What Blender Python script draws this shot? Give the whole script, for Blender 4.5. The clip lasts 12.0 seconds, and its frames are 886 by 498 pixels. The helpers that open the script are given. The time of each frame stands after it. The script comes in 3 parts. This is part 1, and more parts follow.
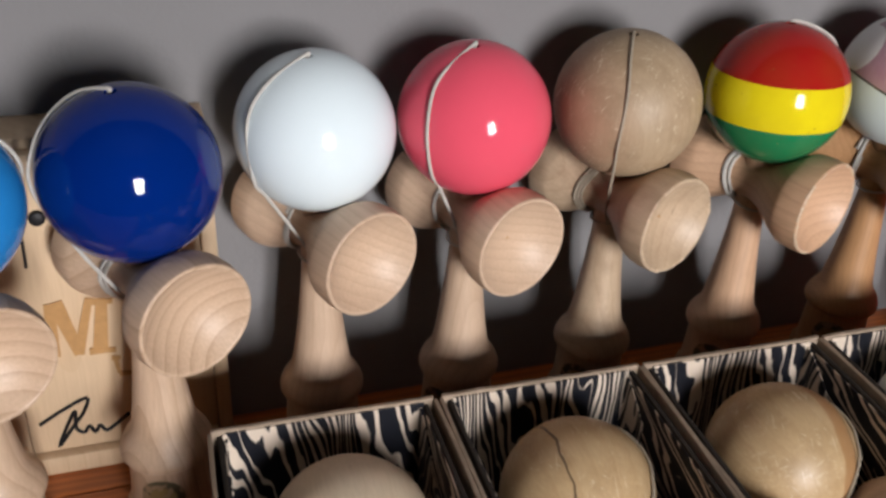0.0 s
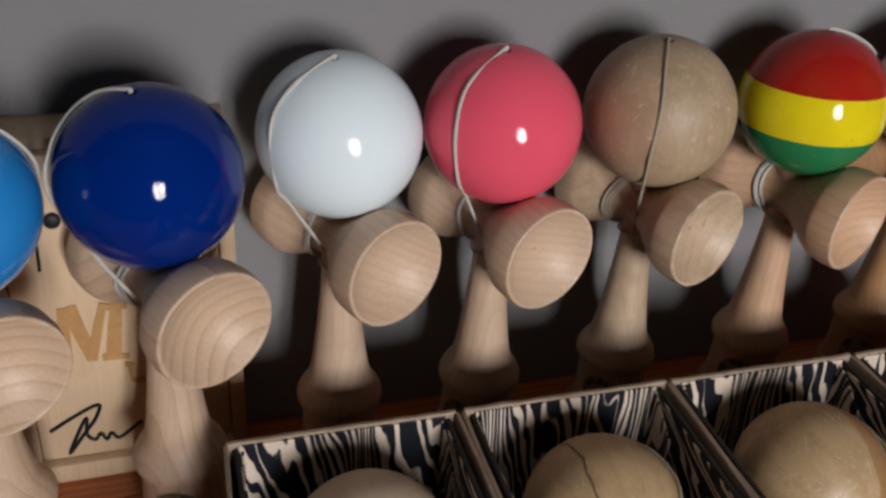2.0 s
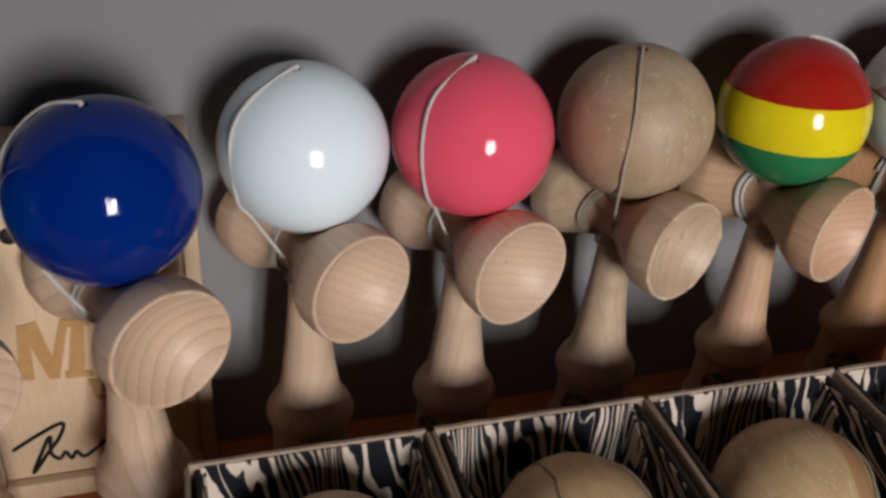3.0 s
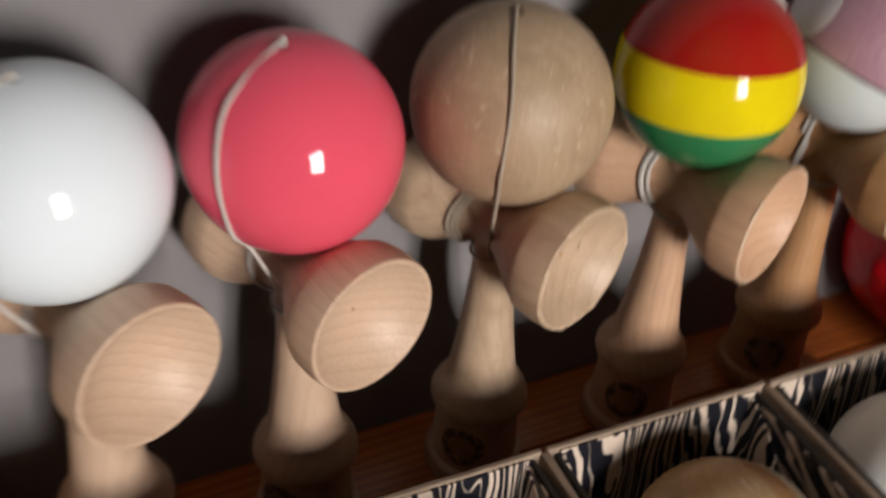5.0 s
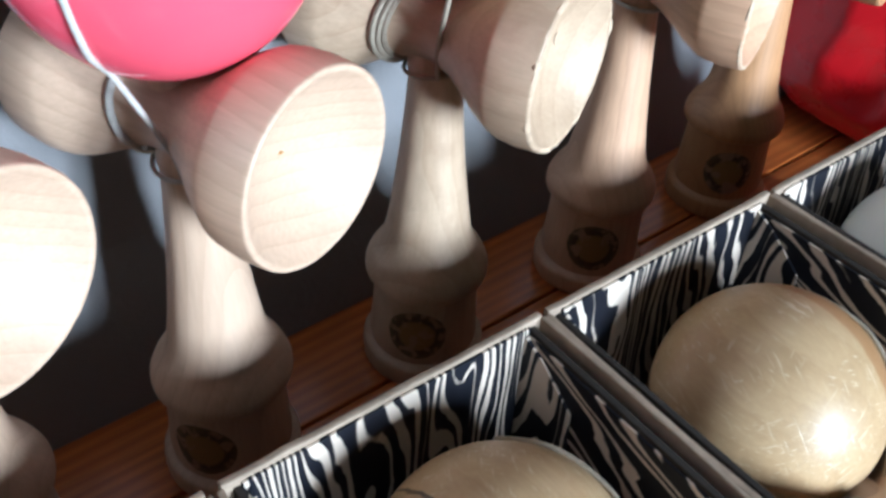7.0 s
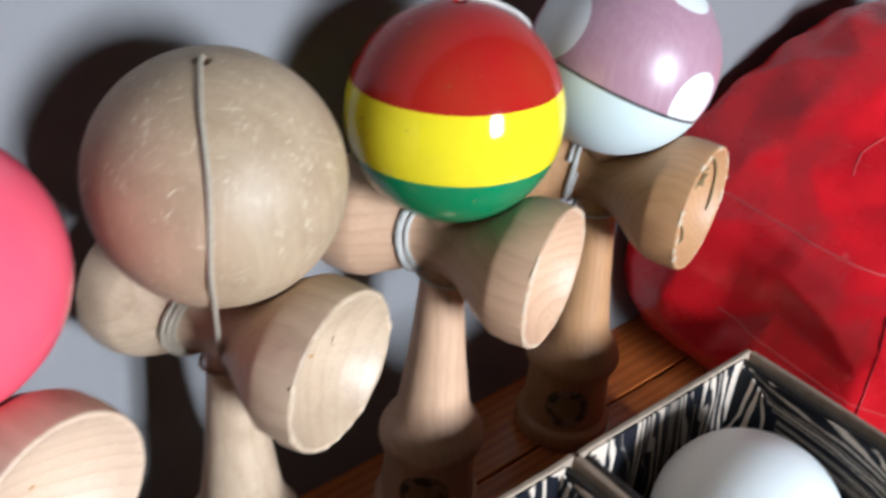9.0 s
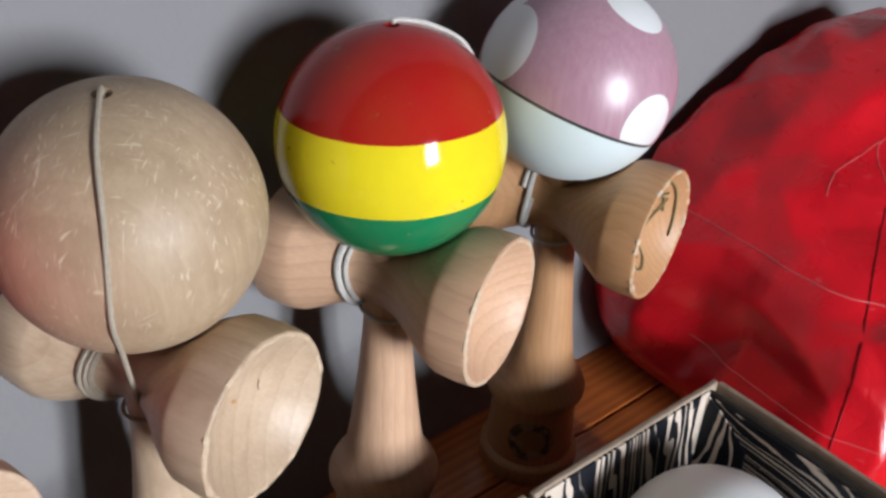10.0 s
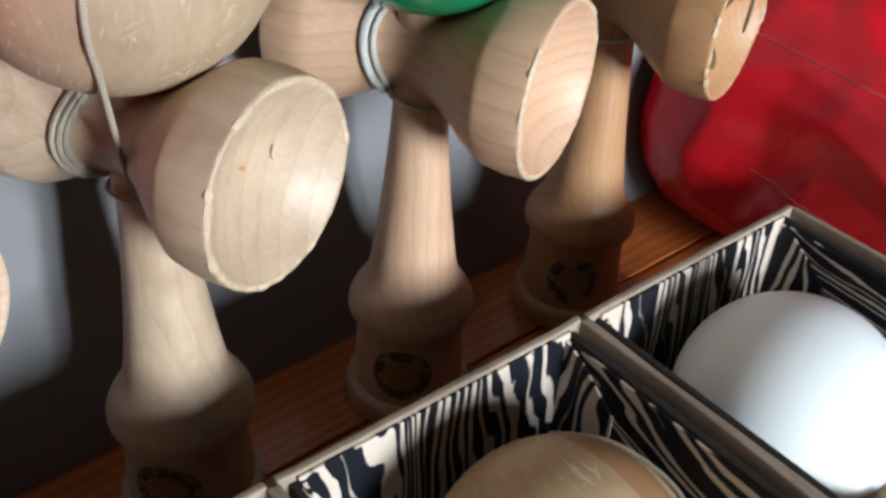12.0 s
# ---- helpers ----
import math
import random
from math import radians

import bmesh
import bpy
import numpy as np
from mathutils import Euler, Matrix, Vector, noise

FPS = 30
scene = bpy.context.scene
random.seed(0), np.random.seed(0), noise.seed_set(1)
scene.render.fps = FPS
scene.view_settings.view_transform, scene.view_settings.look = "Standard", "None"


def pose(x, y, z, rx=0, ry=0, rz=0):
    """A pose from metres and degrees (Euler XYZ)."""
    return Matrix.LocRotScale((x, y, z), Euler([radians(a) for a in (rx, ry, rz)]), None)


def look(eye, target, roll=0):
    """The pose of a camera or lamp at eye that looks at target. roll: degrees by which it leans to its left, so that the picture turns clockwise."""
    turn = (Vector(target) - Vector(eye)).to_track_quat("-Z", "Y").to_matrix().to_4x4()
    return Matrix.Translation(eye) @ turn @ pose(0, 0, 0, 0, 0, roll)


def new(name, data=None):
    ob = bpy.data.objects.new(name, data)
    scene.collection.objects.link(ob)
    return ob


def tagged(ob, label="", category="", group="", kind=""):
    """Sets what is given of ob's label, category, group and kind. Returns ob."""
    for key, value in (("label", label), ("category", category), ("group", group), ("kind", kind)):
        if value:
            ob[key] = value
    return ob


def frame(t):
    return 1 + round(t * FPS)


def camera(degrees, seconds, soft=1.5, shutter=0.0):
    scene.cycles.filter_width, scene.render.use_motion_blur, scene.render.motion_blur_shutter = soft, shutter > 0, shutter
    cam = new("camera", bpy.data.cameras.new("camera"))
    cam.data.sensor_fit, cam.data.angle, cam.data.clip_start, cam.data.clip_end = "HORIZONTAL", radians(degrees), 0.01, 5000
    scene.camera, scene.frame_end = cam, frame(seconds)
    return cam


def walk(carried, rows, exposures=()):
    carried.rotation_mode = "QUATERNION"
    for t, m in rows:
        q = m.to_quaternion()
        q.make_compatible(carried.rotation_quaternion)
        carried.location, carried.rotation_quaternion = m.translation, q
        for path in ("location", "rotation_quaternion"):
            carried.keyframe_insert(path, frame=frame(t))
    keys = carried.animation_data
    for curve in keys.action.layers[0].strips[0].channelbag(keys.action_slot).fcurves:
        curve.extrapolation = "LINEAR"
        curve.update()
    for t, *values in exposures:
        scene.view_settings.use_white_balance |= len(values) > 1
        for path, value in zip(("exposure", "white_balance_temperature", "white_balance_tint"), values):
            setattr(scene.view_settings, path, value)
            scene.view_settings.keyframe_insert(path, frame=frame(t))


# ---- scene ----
from mathutils.bvhtree import BVHTree

cam = camera(50.08, 12.0, soft=2.8, shutter=0.7)
PATH = [
    (0.0, -0.0587, -0.3210, 0.2931, 59.31, -2.52, -17.57),
    (0.5, -0.0545, -0.3120, 0.2922, 59.34, -1.90, -17.45),
    (1.0, -0.0562, -0.3122, 0.2906, 59.48, -2.66, -17.35),
    (1.5, -0.0584, -0.3122, 0.2889, 59.38, -3.14, -16.80),
    (2.0, -0.0625, -0.3081, 0.2906, 59.23, -3.20, -16.81),
    (2.5, -0.0576, -0.3061, 0.2906, 59.46, -2.64, -16.79),
    (3.0, -0.0476, -0.3025, 0.2897, 59.51, -2.97, -16.72),
    (3.2, -0.0434, -0.3011, 0.2880, 59.64, -2.95, -16.86),
    (4.8, 0.0073, -0.2495, 0.3001, 54.60, -2.00, -19.70),
    (5.0, -0.0002, -0.2151, 0.2790, 53.75, -3.33, -24.53),
    (5.5, 0.0052, -0.1660, 0.2494, 48.83, -2.08, -33.64),
    (6.0, -0.0066, -0.1672, 0.2245, 49.84, -2.52, -38.47),
    (6.5, -0.0063, -0.1604, 0.2185, 49.24, -2.91, -38.61),
    (6.7, -0.0050, -0.1571, 0.2135, 49.04, -2.85, -38.23),
    (8.3, 0.0137, -0.1742, 0.2455, 53.99, -2.92, -39.22),
    (8.5, 0.0184, -0.1745, 0.2520, 54.99, -3.43, -39.02),
    (9.0, 0.0410, -0.1753, 0.2581, 57.01, -3.48, -39.77),
    (9.5, 0.0536, -0.1737, 0.2581, 57.57, -3.36, -40.55),
    (10.0, 0.0631, -0.1759, 0.2572, 57.71, -2.84, -39.85),
    (10.5, 0.0671, -0.1736, 0.2464, 57.37, -2.76, -39.34),
    (11.0, 0.0686, -0.1693, 0.2181, 55.47, -2.89, -39.84),
    (11.5, 0.0658, -0.1704, 0.2141, 53.66, -2.37, -39.36),
    (12.0, 0.0664, -0.1603, 0.2054, 53.24, -3.22, -39.51),
]
EXPOSURES = [(0.0, -0.12, 6500, 13), (0.5, -0.2, 6500, 13), (1.0, -0.47, 6500, 13), (1.5, -0.6, 6500, 13), (3.0, -0.56, 6550, 14), (5.0, -0.28, 7050, 17), (5.5, -0.52, 5700, 6), (6.0, 0.0, 5300, 2), (6.5, 0.6, 5100, 1),
             (8.3, 1.1, 5000, 2), (8.7, 0.9, 5250, 4), (9.1, 0.45, 5600, 7), (9.6, 0.22, 5850, 10), (10.5, 0.23, 5900, 10), (11.0, 0.16, 5950, 9), (12.0, 0.42, 5650, 4)]
walk(cam, [(t, pose(x, y, z, rx, ry, rz)) for t, x, y, z, rx, ry, rz in PATH], EXPOSURES)

# ---- world and window light ----
world = bpy.data.worlds.new("sky")
scene.world = world
world.use_nodes = True
sky = world.node_tree.nodes.new("ShaderNodeTexSky")
sky.sky_type, sky.sun_disc, sky.sun_elevation, sky.sun_rotation = "NISHITA", False, radians(35), radians(60)
world.node_tree.links.new(sky.outputs[0], world.node_tree.nodes["Background"].inputs[0])
world.node_tree.nodes["Background"].inputs[1].default_value = 0.08

WIN_X, WIN_Y, WIN_Z, WIN_W, WIN_H = 0.24, -1.80, 0.42, 0.40, 0.66
lamp_data = bpy.data.lights.new("window_light", "AREA")
lamp_data.shape, lamp_data.size, lamp_data.size_y = "RECTANGLE", WIN_W, WIN_H
lamp_data.energy, lamp_data.color = 73.5, (1.0, 0.985, 0.975)
lamp = new("window_light", lamp_data)
lamp.matrix_world = look((WIN_X, WIN_Y - 0.06, WIN_Z), (WIN_X - 0.02, 0.0, WIN_Z - 0.04))


# ---- materials ----
class Nodes:
    """A principled material with short calls for its nodes."""

    def __init__(self, name, rough=0.5, metal=0.0, coat=0.0, spec=0.5):
        self.mat = bpy.data.materials.new(name)
        self.mat.use_nodes = True
        self.tree = self.mat.node_tree
        self.bsdf = self.tree.nodes["Principled BSDF"]
        self.put("Roughness", rough), self.put("Metallic", metal), self.put("Coat Weight", coat)
        self.put("Coat Roughness", 0.06), self.put("Specular IOR Level", spec)

    def link(self, a, b):
        self.tree.links.new(a, b)

    def put(self, key, value):
        if isinstance(value, bpy.types.NodeSocket):
            self.link(value, self.bsdf.inputs[key])
        else:
            self.bsdf.inputs[key].default_value = value

    def node(self, kind, **inputs):
        n = self.tree.nodes.new(kind)
        for key, value in inputs.items():
            key = key.replace("_", " ")
            if isinstance(value, bpy.types.NodeSocket):
                self.link(value, n.inputs[key])
            else:
                n.inputs[key].default_value = value
        return n

    def coords(self, scale=(1, 1, 1), shift=0.0):
        """Object coordinates, shifted for each object by its random number."""
        tex = self.tree.nodes.new("ShaderNodeTexCoord").outputs["Object"]
        if shift:
            rnd = self.tree.nodes.new("ShaderNodeObjectInfo").outputs["Random"]
            far = self.math("MULTIPLY", rnd, shift)
            far2 = self.math("MULTIPLY", self.math("FRACT", self.math("MULTIPLY", rnd, 7.31)), shift)
            comb = self.node("ShaderNodeCombineXYZ", X=self.math("ADD", far, 0.012), Y=far2, Z=far)
            add = self.tree.nodes.new("ShaderNodeVectorMath")
            self.link(tex, add.inputs[0]), self.link(comb.outputs[0], add.inputs[1])
            tex = add.outputs[0]
        m = self.node("ShaderNodeMapping", Vector=tex, Scale=scale)
        return m.outputs[0]

    def noise(self, vec, scale, detail=4.0, rough=0.55, distort=0.0):
        return self.node("ShaderNodeTexNoise", Vector=vec, Scale=scale, Detail=detail, Roughness=rough, Distortion=distort).outputs["Fac"]

    def math(self, op, a, b=0.0, c=0.0, clamp=False):
        n = self.tree.nodes.new("ShaderNodeMath")
        n.operation, n.use_clamp = op, clamp
        for socket, value in zip(n.inputs, (a, b, c)):
            if isinstance(value, bpy.types.NodeSocket):
                self.link(value, socket)
            else:
                socket.default_value = value
        return n.outputs[0]

    def ramp(self, fac, *stops, hard=False):
        n = self.tree.nodes.new("ShaderNodeValToRGB")
        n.color_ramp.interpolation = "CONSTANT" if hard else "LINEAR"
        while len(n.color_ramp.elements) < len(stops):
            n.color_ramp.elements.new(1.0)
        for element, (place, colour) in zip(n.color_ramp.elements, stops):
            element.position = place
            element.color = (*colour, 1) if isinstance(colour, tuple) else (colour, colour, colour, 1)
        self.link(fac, n.inputs[0])
        return n.outputs[0]

    def mix(self, fac, a, b, blend="MIX"):
        n = self.tree.nodes.new("ShaderNodeMix")
        n.data_type, n.blend_type = "RGBA", blend
        for socket, value in zip((n.inputs[0], n.inputs[6], n.inputs[7]), (fac, a, b)):
            if isinstance(value, bpy.types.NodeSocket):
                self.link(value, socket)
            elif isinstance(value, tuple):
                socket.default_value = (*value, 1)
            else:
                socket.default_value = value
        return n.outputs[2]

    def bump(self, height, strength=0.3, distance=0.0005):
        n = self.node("ShaderNodeBump", Height=height, Strength=strength, Distance=distance)
        self.put("Normal", n.outputs[0])


def turned_wood(name, light, dark, ring=150.0, rough=0.42, scratches=0.0, blush=None, contrast=0.35, stripe=None):
    """Pale turned wood whose rings run round an axis beside the piece."""
    m = Nodes(name, rough - 0.05, spec=0.48)
    vec = m.coords(shift=0.085)
    wave = m.node("ShaderNodeTexWave", Vector=vec, Scale=ring, Distortion=9.0, Detail=2.0, Detail_Scale=0.22)
    wave.wave_type, wave.rings_direction, wave.wave_profile = "RINGS", "Z", "SAW"
    grain = m.math("POWER", wave.outputs["Fac"], 3.0)
    fibre = m.noise(m.coords((900, 900, 45), 0.03), 1.0, 5.0, 0.65)
    patch = m.noise(m.coords(shift=0.2), 38.0, 3.0)
    colour = m.mix(m.math("MULTIPLY", grain, contrast), light, dark)
    colour = m.mix(m.ramp(fibre, (0.35, 0.0), (0.75, 0.35)), colour, tuple(c * 0.72 for c in dark))
    colour = m.mix(m.ramp(patch, (0.35, 0.0), (0.8, 0.45)), colour, tuple(c * 0.82 for c in light))
    # blush: a patchy tint that grows towards -x
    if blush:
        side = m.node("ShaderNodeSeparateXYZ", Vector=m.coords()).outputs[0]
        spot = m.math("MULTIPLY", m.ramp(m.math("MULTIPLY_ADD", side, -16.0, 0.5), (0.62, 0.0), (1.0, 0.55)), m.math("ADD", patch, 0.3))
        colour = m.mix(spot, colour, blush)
    height = fibre
    if scratches:
        lines = None
        for turn in ((0.3, 0.2, 0.5), (1.1, -0.5, 1.4), (-0.6, 0.9, 2.3)):
            turned = m.node("ShaderNodeMapping", Vector=m.coords(shift=0.5), Rotation=turn).outputs[0]
            hair = m.noise(m.node("ShaderNodeMapping", Vector=turned, Scale=(80, 1500, 330)).outputs[0], 1.0, 1.0)
            hair = m.ramp(hair, (0.66, 0.0), (0.74, 1.0))
            lines = hair if lines is None else m.math("MAXIMUM", lines, hair)
        where = m.ramp(m.noise(m.coords(), 60.0, 2.0), (0.36, 0.0), (0.56, 1.0))
        mask = m.math("MULTIPLY", m.math("MULTIPLY", lines, where), 0.24 * scratches, clamp=True)
        colour = m.mix(m.ramp(m.noise(m.coords(), 75.0, 4.0, 0.6), (0.42, 0.0), (0.66, 0.4)), colour, tuple(c * 0.74 for c in dark))
        colour = m.mix(mask, colour, (0.78, 0.66, 0.48))
        height = m.math("SUBTRACT", fibre, m.math("MULTIPLY", mask, 2.5))
    if stripe:
        low, high, tint = stripe
        x = m.node("ShaderNodeSeparateXYZ", Vector=m.coords()).outputs[0]
        x = m.math("ADD", x, m.math("MULTIPLY_ADD", m.noise(m.coords(), 90.0, 3.0), 0.004, -0.002))
        inside = m.math("MULTIPLY", m.math("GREATER_THAN", x, low), m.math("LESS_THAN", x, high))
        rim = m.math("LESS_THAN", m.math("ABSOLUTE", m.math("SUBTRACT", x, high)), 0.0003)
        colour = m.mix(m.math("MULTIPLY", inside, 0.75), colour, tint)
        colour = m.mix(m.math("MULTIPLY", rim, 0.8), colour, (0.06, 0.035, 0.02))
    m.put("Base Color", colour)
    m.put("Roughness", m.math("MULTIPLY_ADD", fibre, 0.2, rough - 0.08))
    m.bump(height, 0.25, 0.0003)
    return m.mat


def lacquer(name, colour, rough=0.06, flecks=0.25):
    """Glossy sprayed paint on wood: slight mottling, orange peel and fine dents."""
    m = Nodes(name, rough, spec=0.32)
    vec = m.coords(shift=0.3)
    mottle = m.noise(vec, 45.0, 3.0)
    m.put("Base Color", m.mix(m.ramp(mottle, (0.3, 0.0), (0.8, flecks)), colour, tuple(c * 0.78 for c in colour)))
    peel = m.noise(vec, 420.0, 2.0)
    dents = m.noise(vec, 120.0, 1.0)
    m.put("Roughness", m.math("MULTIPLY_ADD", mottle, 0.06, rough - 0.03))
    m.bump(m.math("MULTIPLY_ADD", m.math("POWER", dents, 4.0), 1.5, peel), 0.17, 0.0003)
    return m.mat


def banded_paint(name, upper, lower):
    """Three glossy bands, red over yellow over green, with edges at the given heights."""
    m = Nodes(name, 0.09, spec=0.32)
    vec = m.coords()
    z = m.node("ShaderNodeSeparateXYZ", Vector=vec).outputs[2]
    wob = m.noise(vec, 60.0, 2.0)
    z = m.math("ADD", z, m.math("MULTIPLY_ADD", wob, 0.0006, -0.0003))
    part_ = m.math("MULTIPLY_ADD", z, 10.0, 0.5)
    band = m.ramp(part_, (0.0, (0.0, 0.20, 0.075)), (0.5 + 10 * lower, (0.80, 0.66, 0.01)), (0.5 + 10 * upper, (0.38, 0.010, 0.010)), hard=True)
    speck = m.noise(vec, 260.0, 2.0)
    band = m.mix(m.ramp(speck, (0.70, 0.0), (0.74, 0.6)), band, (0.25, 0.10, 0.03))
    m.put("Base Color", m.mix(m.ramp(m.noise(vec, 50.0), (0.3, 0.0), (0.8, 0.2)), band, (0.30, 0.12, 0.02)))
    m.bump(m.noise(vec, 320.0, 3.0), 0.12, 0.0003)
    return m.mat


def spotted_pearl(name, axis, dots):
    """Pearl mauve cap with white dots over a white half, with a dark seam between."""
    m = Nodes(name, 0.36, spec=0.8)
    unit = m.tree.nodes.new("ShaderNodeVectorMath")
    unit.operation = "NORMALIZE"
    m.link(m.coords(), unit.inputs[0])

    def along(way):
        n = m.tree.nodes.new("ShaderNodeVectorMath")
        n.operation = "DOT_PRODUCT"
        m.link(unit.outputs[0], n.inputs[0])
        n.inputs[1].default_value = Vector(way).normalized()
        return n.outputs["Value"]

    grain = m.noise(m.coords((700, 700, 60)), 1.0, 4.0)
    mauve = m.mix(m.ramp(grain, (0.3, 0.0), (0.8, 0.6)), (0.38, 0.20, 0.255), (0.50, 0.32, 0.37))
    colour = mauve
    for way, size in dots:
        colour = m.mix(m.math("GREATER_THAN", along(way), math.cos(size)), colour, (0.76, 0.76, 0.75))
    up = along(axis)
    colour = m.mix(m.math("LESS_THAN", up, -0.205), colour, (0.66, 0.74, 0.74))
    colour = m.mix(m.math("LESS_THAN", m.math("ABSOLUTE", m.math("ADD", up, 0.21)), 0.016), colour, (0.035, 0.035, 0.03))
    m.put("Base Color", colour)
    m.put("Sheen Weight", 0.15)
    m.bump(grain, 0.08, 0.0003)
    return m.mat


def zebra_paper(name, turn, ink_share, fineness=1.0):
    """Printed zebra-wood paper: wavy black bands on beige, in sheets that differ."""
    m = Nodes(name, 0.45, spec=0.22)
    vec = m.node("ShaderNodeMapping", Vector=m.coords(shift=0.4), Rotation=(0, 0, turn)).outputs[0]
    stretched = m.node("ShaderNodeMapping", Vector=vec, Scale=(1, 0.22, 1)).outputs[0]
    warp = m.node("ShaderNodeTexNoise", Vector=stretched, Scale=46.0, Detail=1.0, Distortion=0.3)
    sep = m.node("ShaderNodeSeparateXYZ", Vector=vec)
    bent = m.math("MULTIPLY_ADD", warp.outputs["Fac"], 0.027, sep.outputs[0])
    fork = m.math("PINGPONG", bent, 0.0270)
    flow = m.math("MULTIPLY_ADD", sep.outputs[1], 0.12, m.math("MULTIPLY_ADD", bent, 0.70, m.math("MULTIPLY", fork, 0.3)))
    fine = m.noise(m.node("ShaderNodeMapping", Vector=vec, Scale=(1, 0.4, 1)).outputs[0], 300.0, 3.0)
    flow = m.math("MULTIPLY_ADD", fine, 0.0008, flow)
    flow = m.math("MULTIPLY_ADD", m.noise(stretched, 130.0, 1.0), 0.0050, flow)
    stripe = m.math("SINE", m.math("MULTIPLY", flow, 2550.0 * fineness))
    wide = m.math("SINE", m.math("MULTIPLY", flow, 830.0 * fineness))
    blot = m.noise(stretched, 120.0, 2.0)
    ink = m.math("ADD", m.math("MULTIPLY_ADD", wide, 0.6, stripe), m.math("MULTIPLY_ADD", blot, 1.3, -0.65))
    m.put("Base Color", m.ramp(m.math("MULTIPLY_ADD", ink, 0.25, 0.5), (ink_share, (0.010, 0.011, 0.016)), (ink_share + 0.05, (0.64, 0.54, 0.44))))
    m.put("Roughness", m.math("MULTIPLY_ADD", fine, 0.2, 0.36))
    m.bump(m.noise(m.coords(shift=0.4), 90.0, 4.0), 0.12, 0.0006)
    return m.mat


def board_stock(name, colour):
    m = Nodes(name, 0.8, spec=0.2)
    vec = m.coords(shift=0.2)
    n = m.noise(vec, 240.0, 5.0, 0.65)
    big = m.noise(vec, 30.0, 3.0)
    c = m.mix(m.ramp(n, (0.3, 0.0), (0.75, 0.7)), colour, tuple(a * 0.6 for a in colour))
    m.put("Base Color", m.mix(m.ramp(big, (0.4, 0.0), (0.75, 0.5)), c, tuple(a * 0.45 for a in colour)))
    m.bump(n, 0.4, 0.0004)
    return m.mat


def varnished_plank(name):
    m = Nodes(name, 0.28, coat=0.25)
    vec = m.coords((1, 1, 1), 0.5)
    wave = m.node("ShaderNodeTexWave", Vector=m.coords((0.06, 1, 1), 0.5), Scale=75.0, Distortion=7.0, Detail=3.0, Detail_Scale=0.6)
    wave.bands_direction = "Y"
    pores = m.noise(m.coords((60, 1500, 600), 0.5), 1.0, 4.0)
    c = m.mix(wave.outputs["Fac"], (0.62, 0.175, 0.035), (0.44, 0.115, 0.022))
    c = m.mix(m.ramp(pores, (0.45, 0.0), (0.75, 0.4)), c, (0.17, 0.06, 0.02))
    m.put("Base Color", m.mix(m.ramp(m.noise(vec, 14.0, 3.0), (0.4, 0.0), (0.7, 0.45)), c, (0.14, 0.05, 0.018)))
    m.put("Roughness", m.math("MULTIPLY_ADD", pores, 0.25, 0.2))
    m.bump(pores, 0.2, 0.0003)
    return m.mat


def plaster(name, colour, rough=0.85):
    m = Nodes(name, rough, spec=0.25)
    vec = m.coords()
    n = m.noise(vec, 9.0, 5.0)
    fine = m.noise(vec, 380.0, 4.0)
    m.put("Base Color", m.mix(m.ramp(n, (0.3, 0.0), (0.75, 0.5)), colour, tuple(a * 0.86 for a in colour)))
    dab = m.noise(vec, 70.0, 3.0, 0.6, 0.8)
    m.bump(m.math("MULTIPLY_ADD", dab, 2.5, m.math("MULTIPLY_ADD", n, 0.5, fine)), 0.3, 0.0006)
    return m.mat


def red_film(name):
    m = Nodes(name, 0.34, coat=0.18, spec=0.34)
    m.put("Coat Roughness", 0.10)
    vec = m.coords()
    warp = m.node("ShaderNodeTexNoise", Vector=vec, Scale=16.0, Detail=3.0, Distortion=0.8)
    crease = m.node("ShaderNodeTexVoronoi", Vector=m.mix(0.06, vec, warp.outputs["Color"], "LINEAR_LIGHT"), Scale=21.0)
    crease.feature = "DISTANCE_TO_EDGE"
    fold = m.ramp(crease.outputs["Distance"], (0.0, 0.0), (0.05, 1.0))
    soft = m.noise(vec, 55.0, 4.0, 0.6, 0.6)
    c = m.mix(m.ramp(m.noise(vec, 22.0, 4.0), (0.35, 0.0), (0.7, 1.0)), (0.70, 0.009, 0.018), (0.50, 0.006, 0.013))
    rub = m.math("MULTIPLY", m.ramp(m.noise(m.coords((90, 90, 700)), 1.0, 2.0), (0.66, 0.0), (0.72, 0.5)), m.ramp(m.noise(vec, 34.0, 2.0), (0.5, 0.0), (0.62, 1.0)))
    m.put("Base Color", m.mix(rub, c, (0.72, 0.13, 0.13)))
    m.put("Roughness", m.math("MULTIPLY_ADD", soft, 0.25, 0.17))
    streak = m.noise(m.coords((240, 240, 11)), 1.0, 4.0, 0.65)
    height = m.math("MULTIPLY_ADD", fold, 0.12, m.math("MULTIPLY_ADD", streak, 0.5, m.math("MULTIPLY", soft, 0.5)))
    m.bump(height, 0.24, 0.002)
    return m.mat


def plain(name, colour, rough=0.6, vary=0.25, scale=200.0):
    m = Nodes(name, rough, spec=0.3)
    n = m.noise(m.coords(shift=0.2), scale, 4.0)
    m.put("Base Color", m.mix(m.ramp(n, (0.3, 0.0), (0.75, vary)), colour, tuple(a * 0.5 for a in colour)))
    m.bump(n, 0.15, 0.0002)
    return m.mat


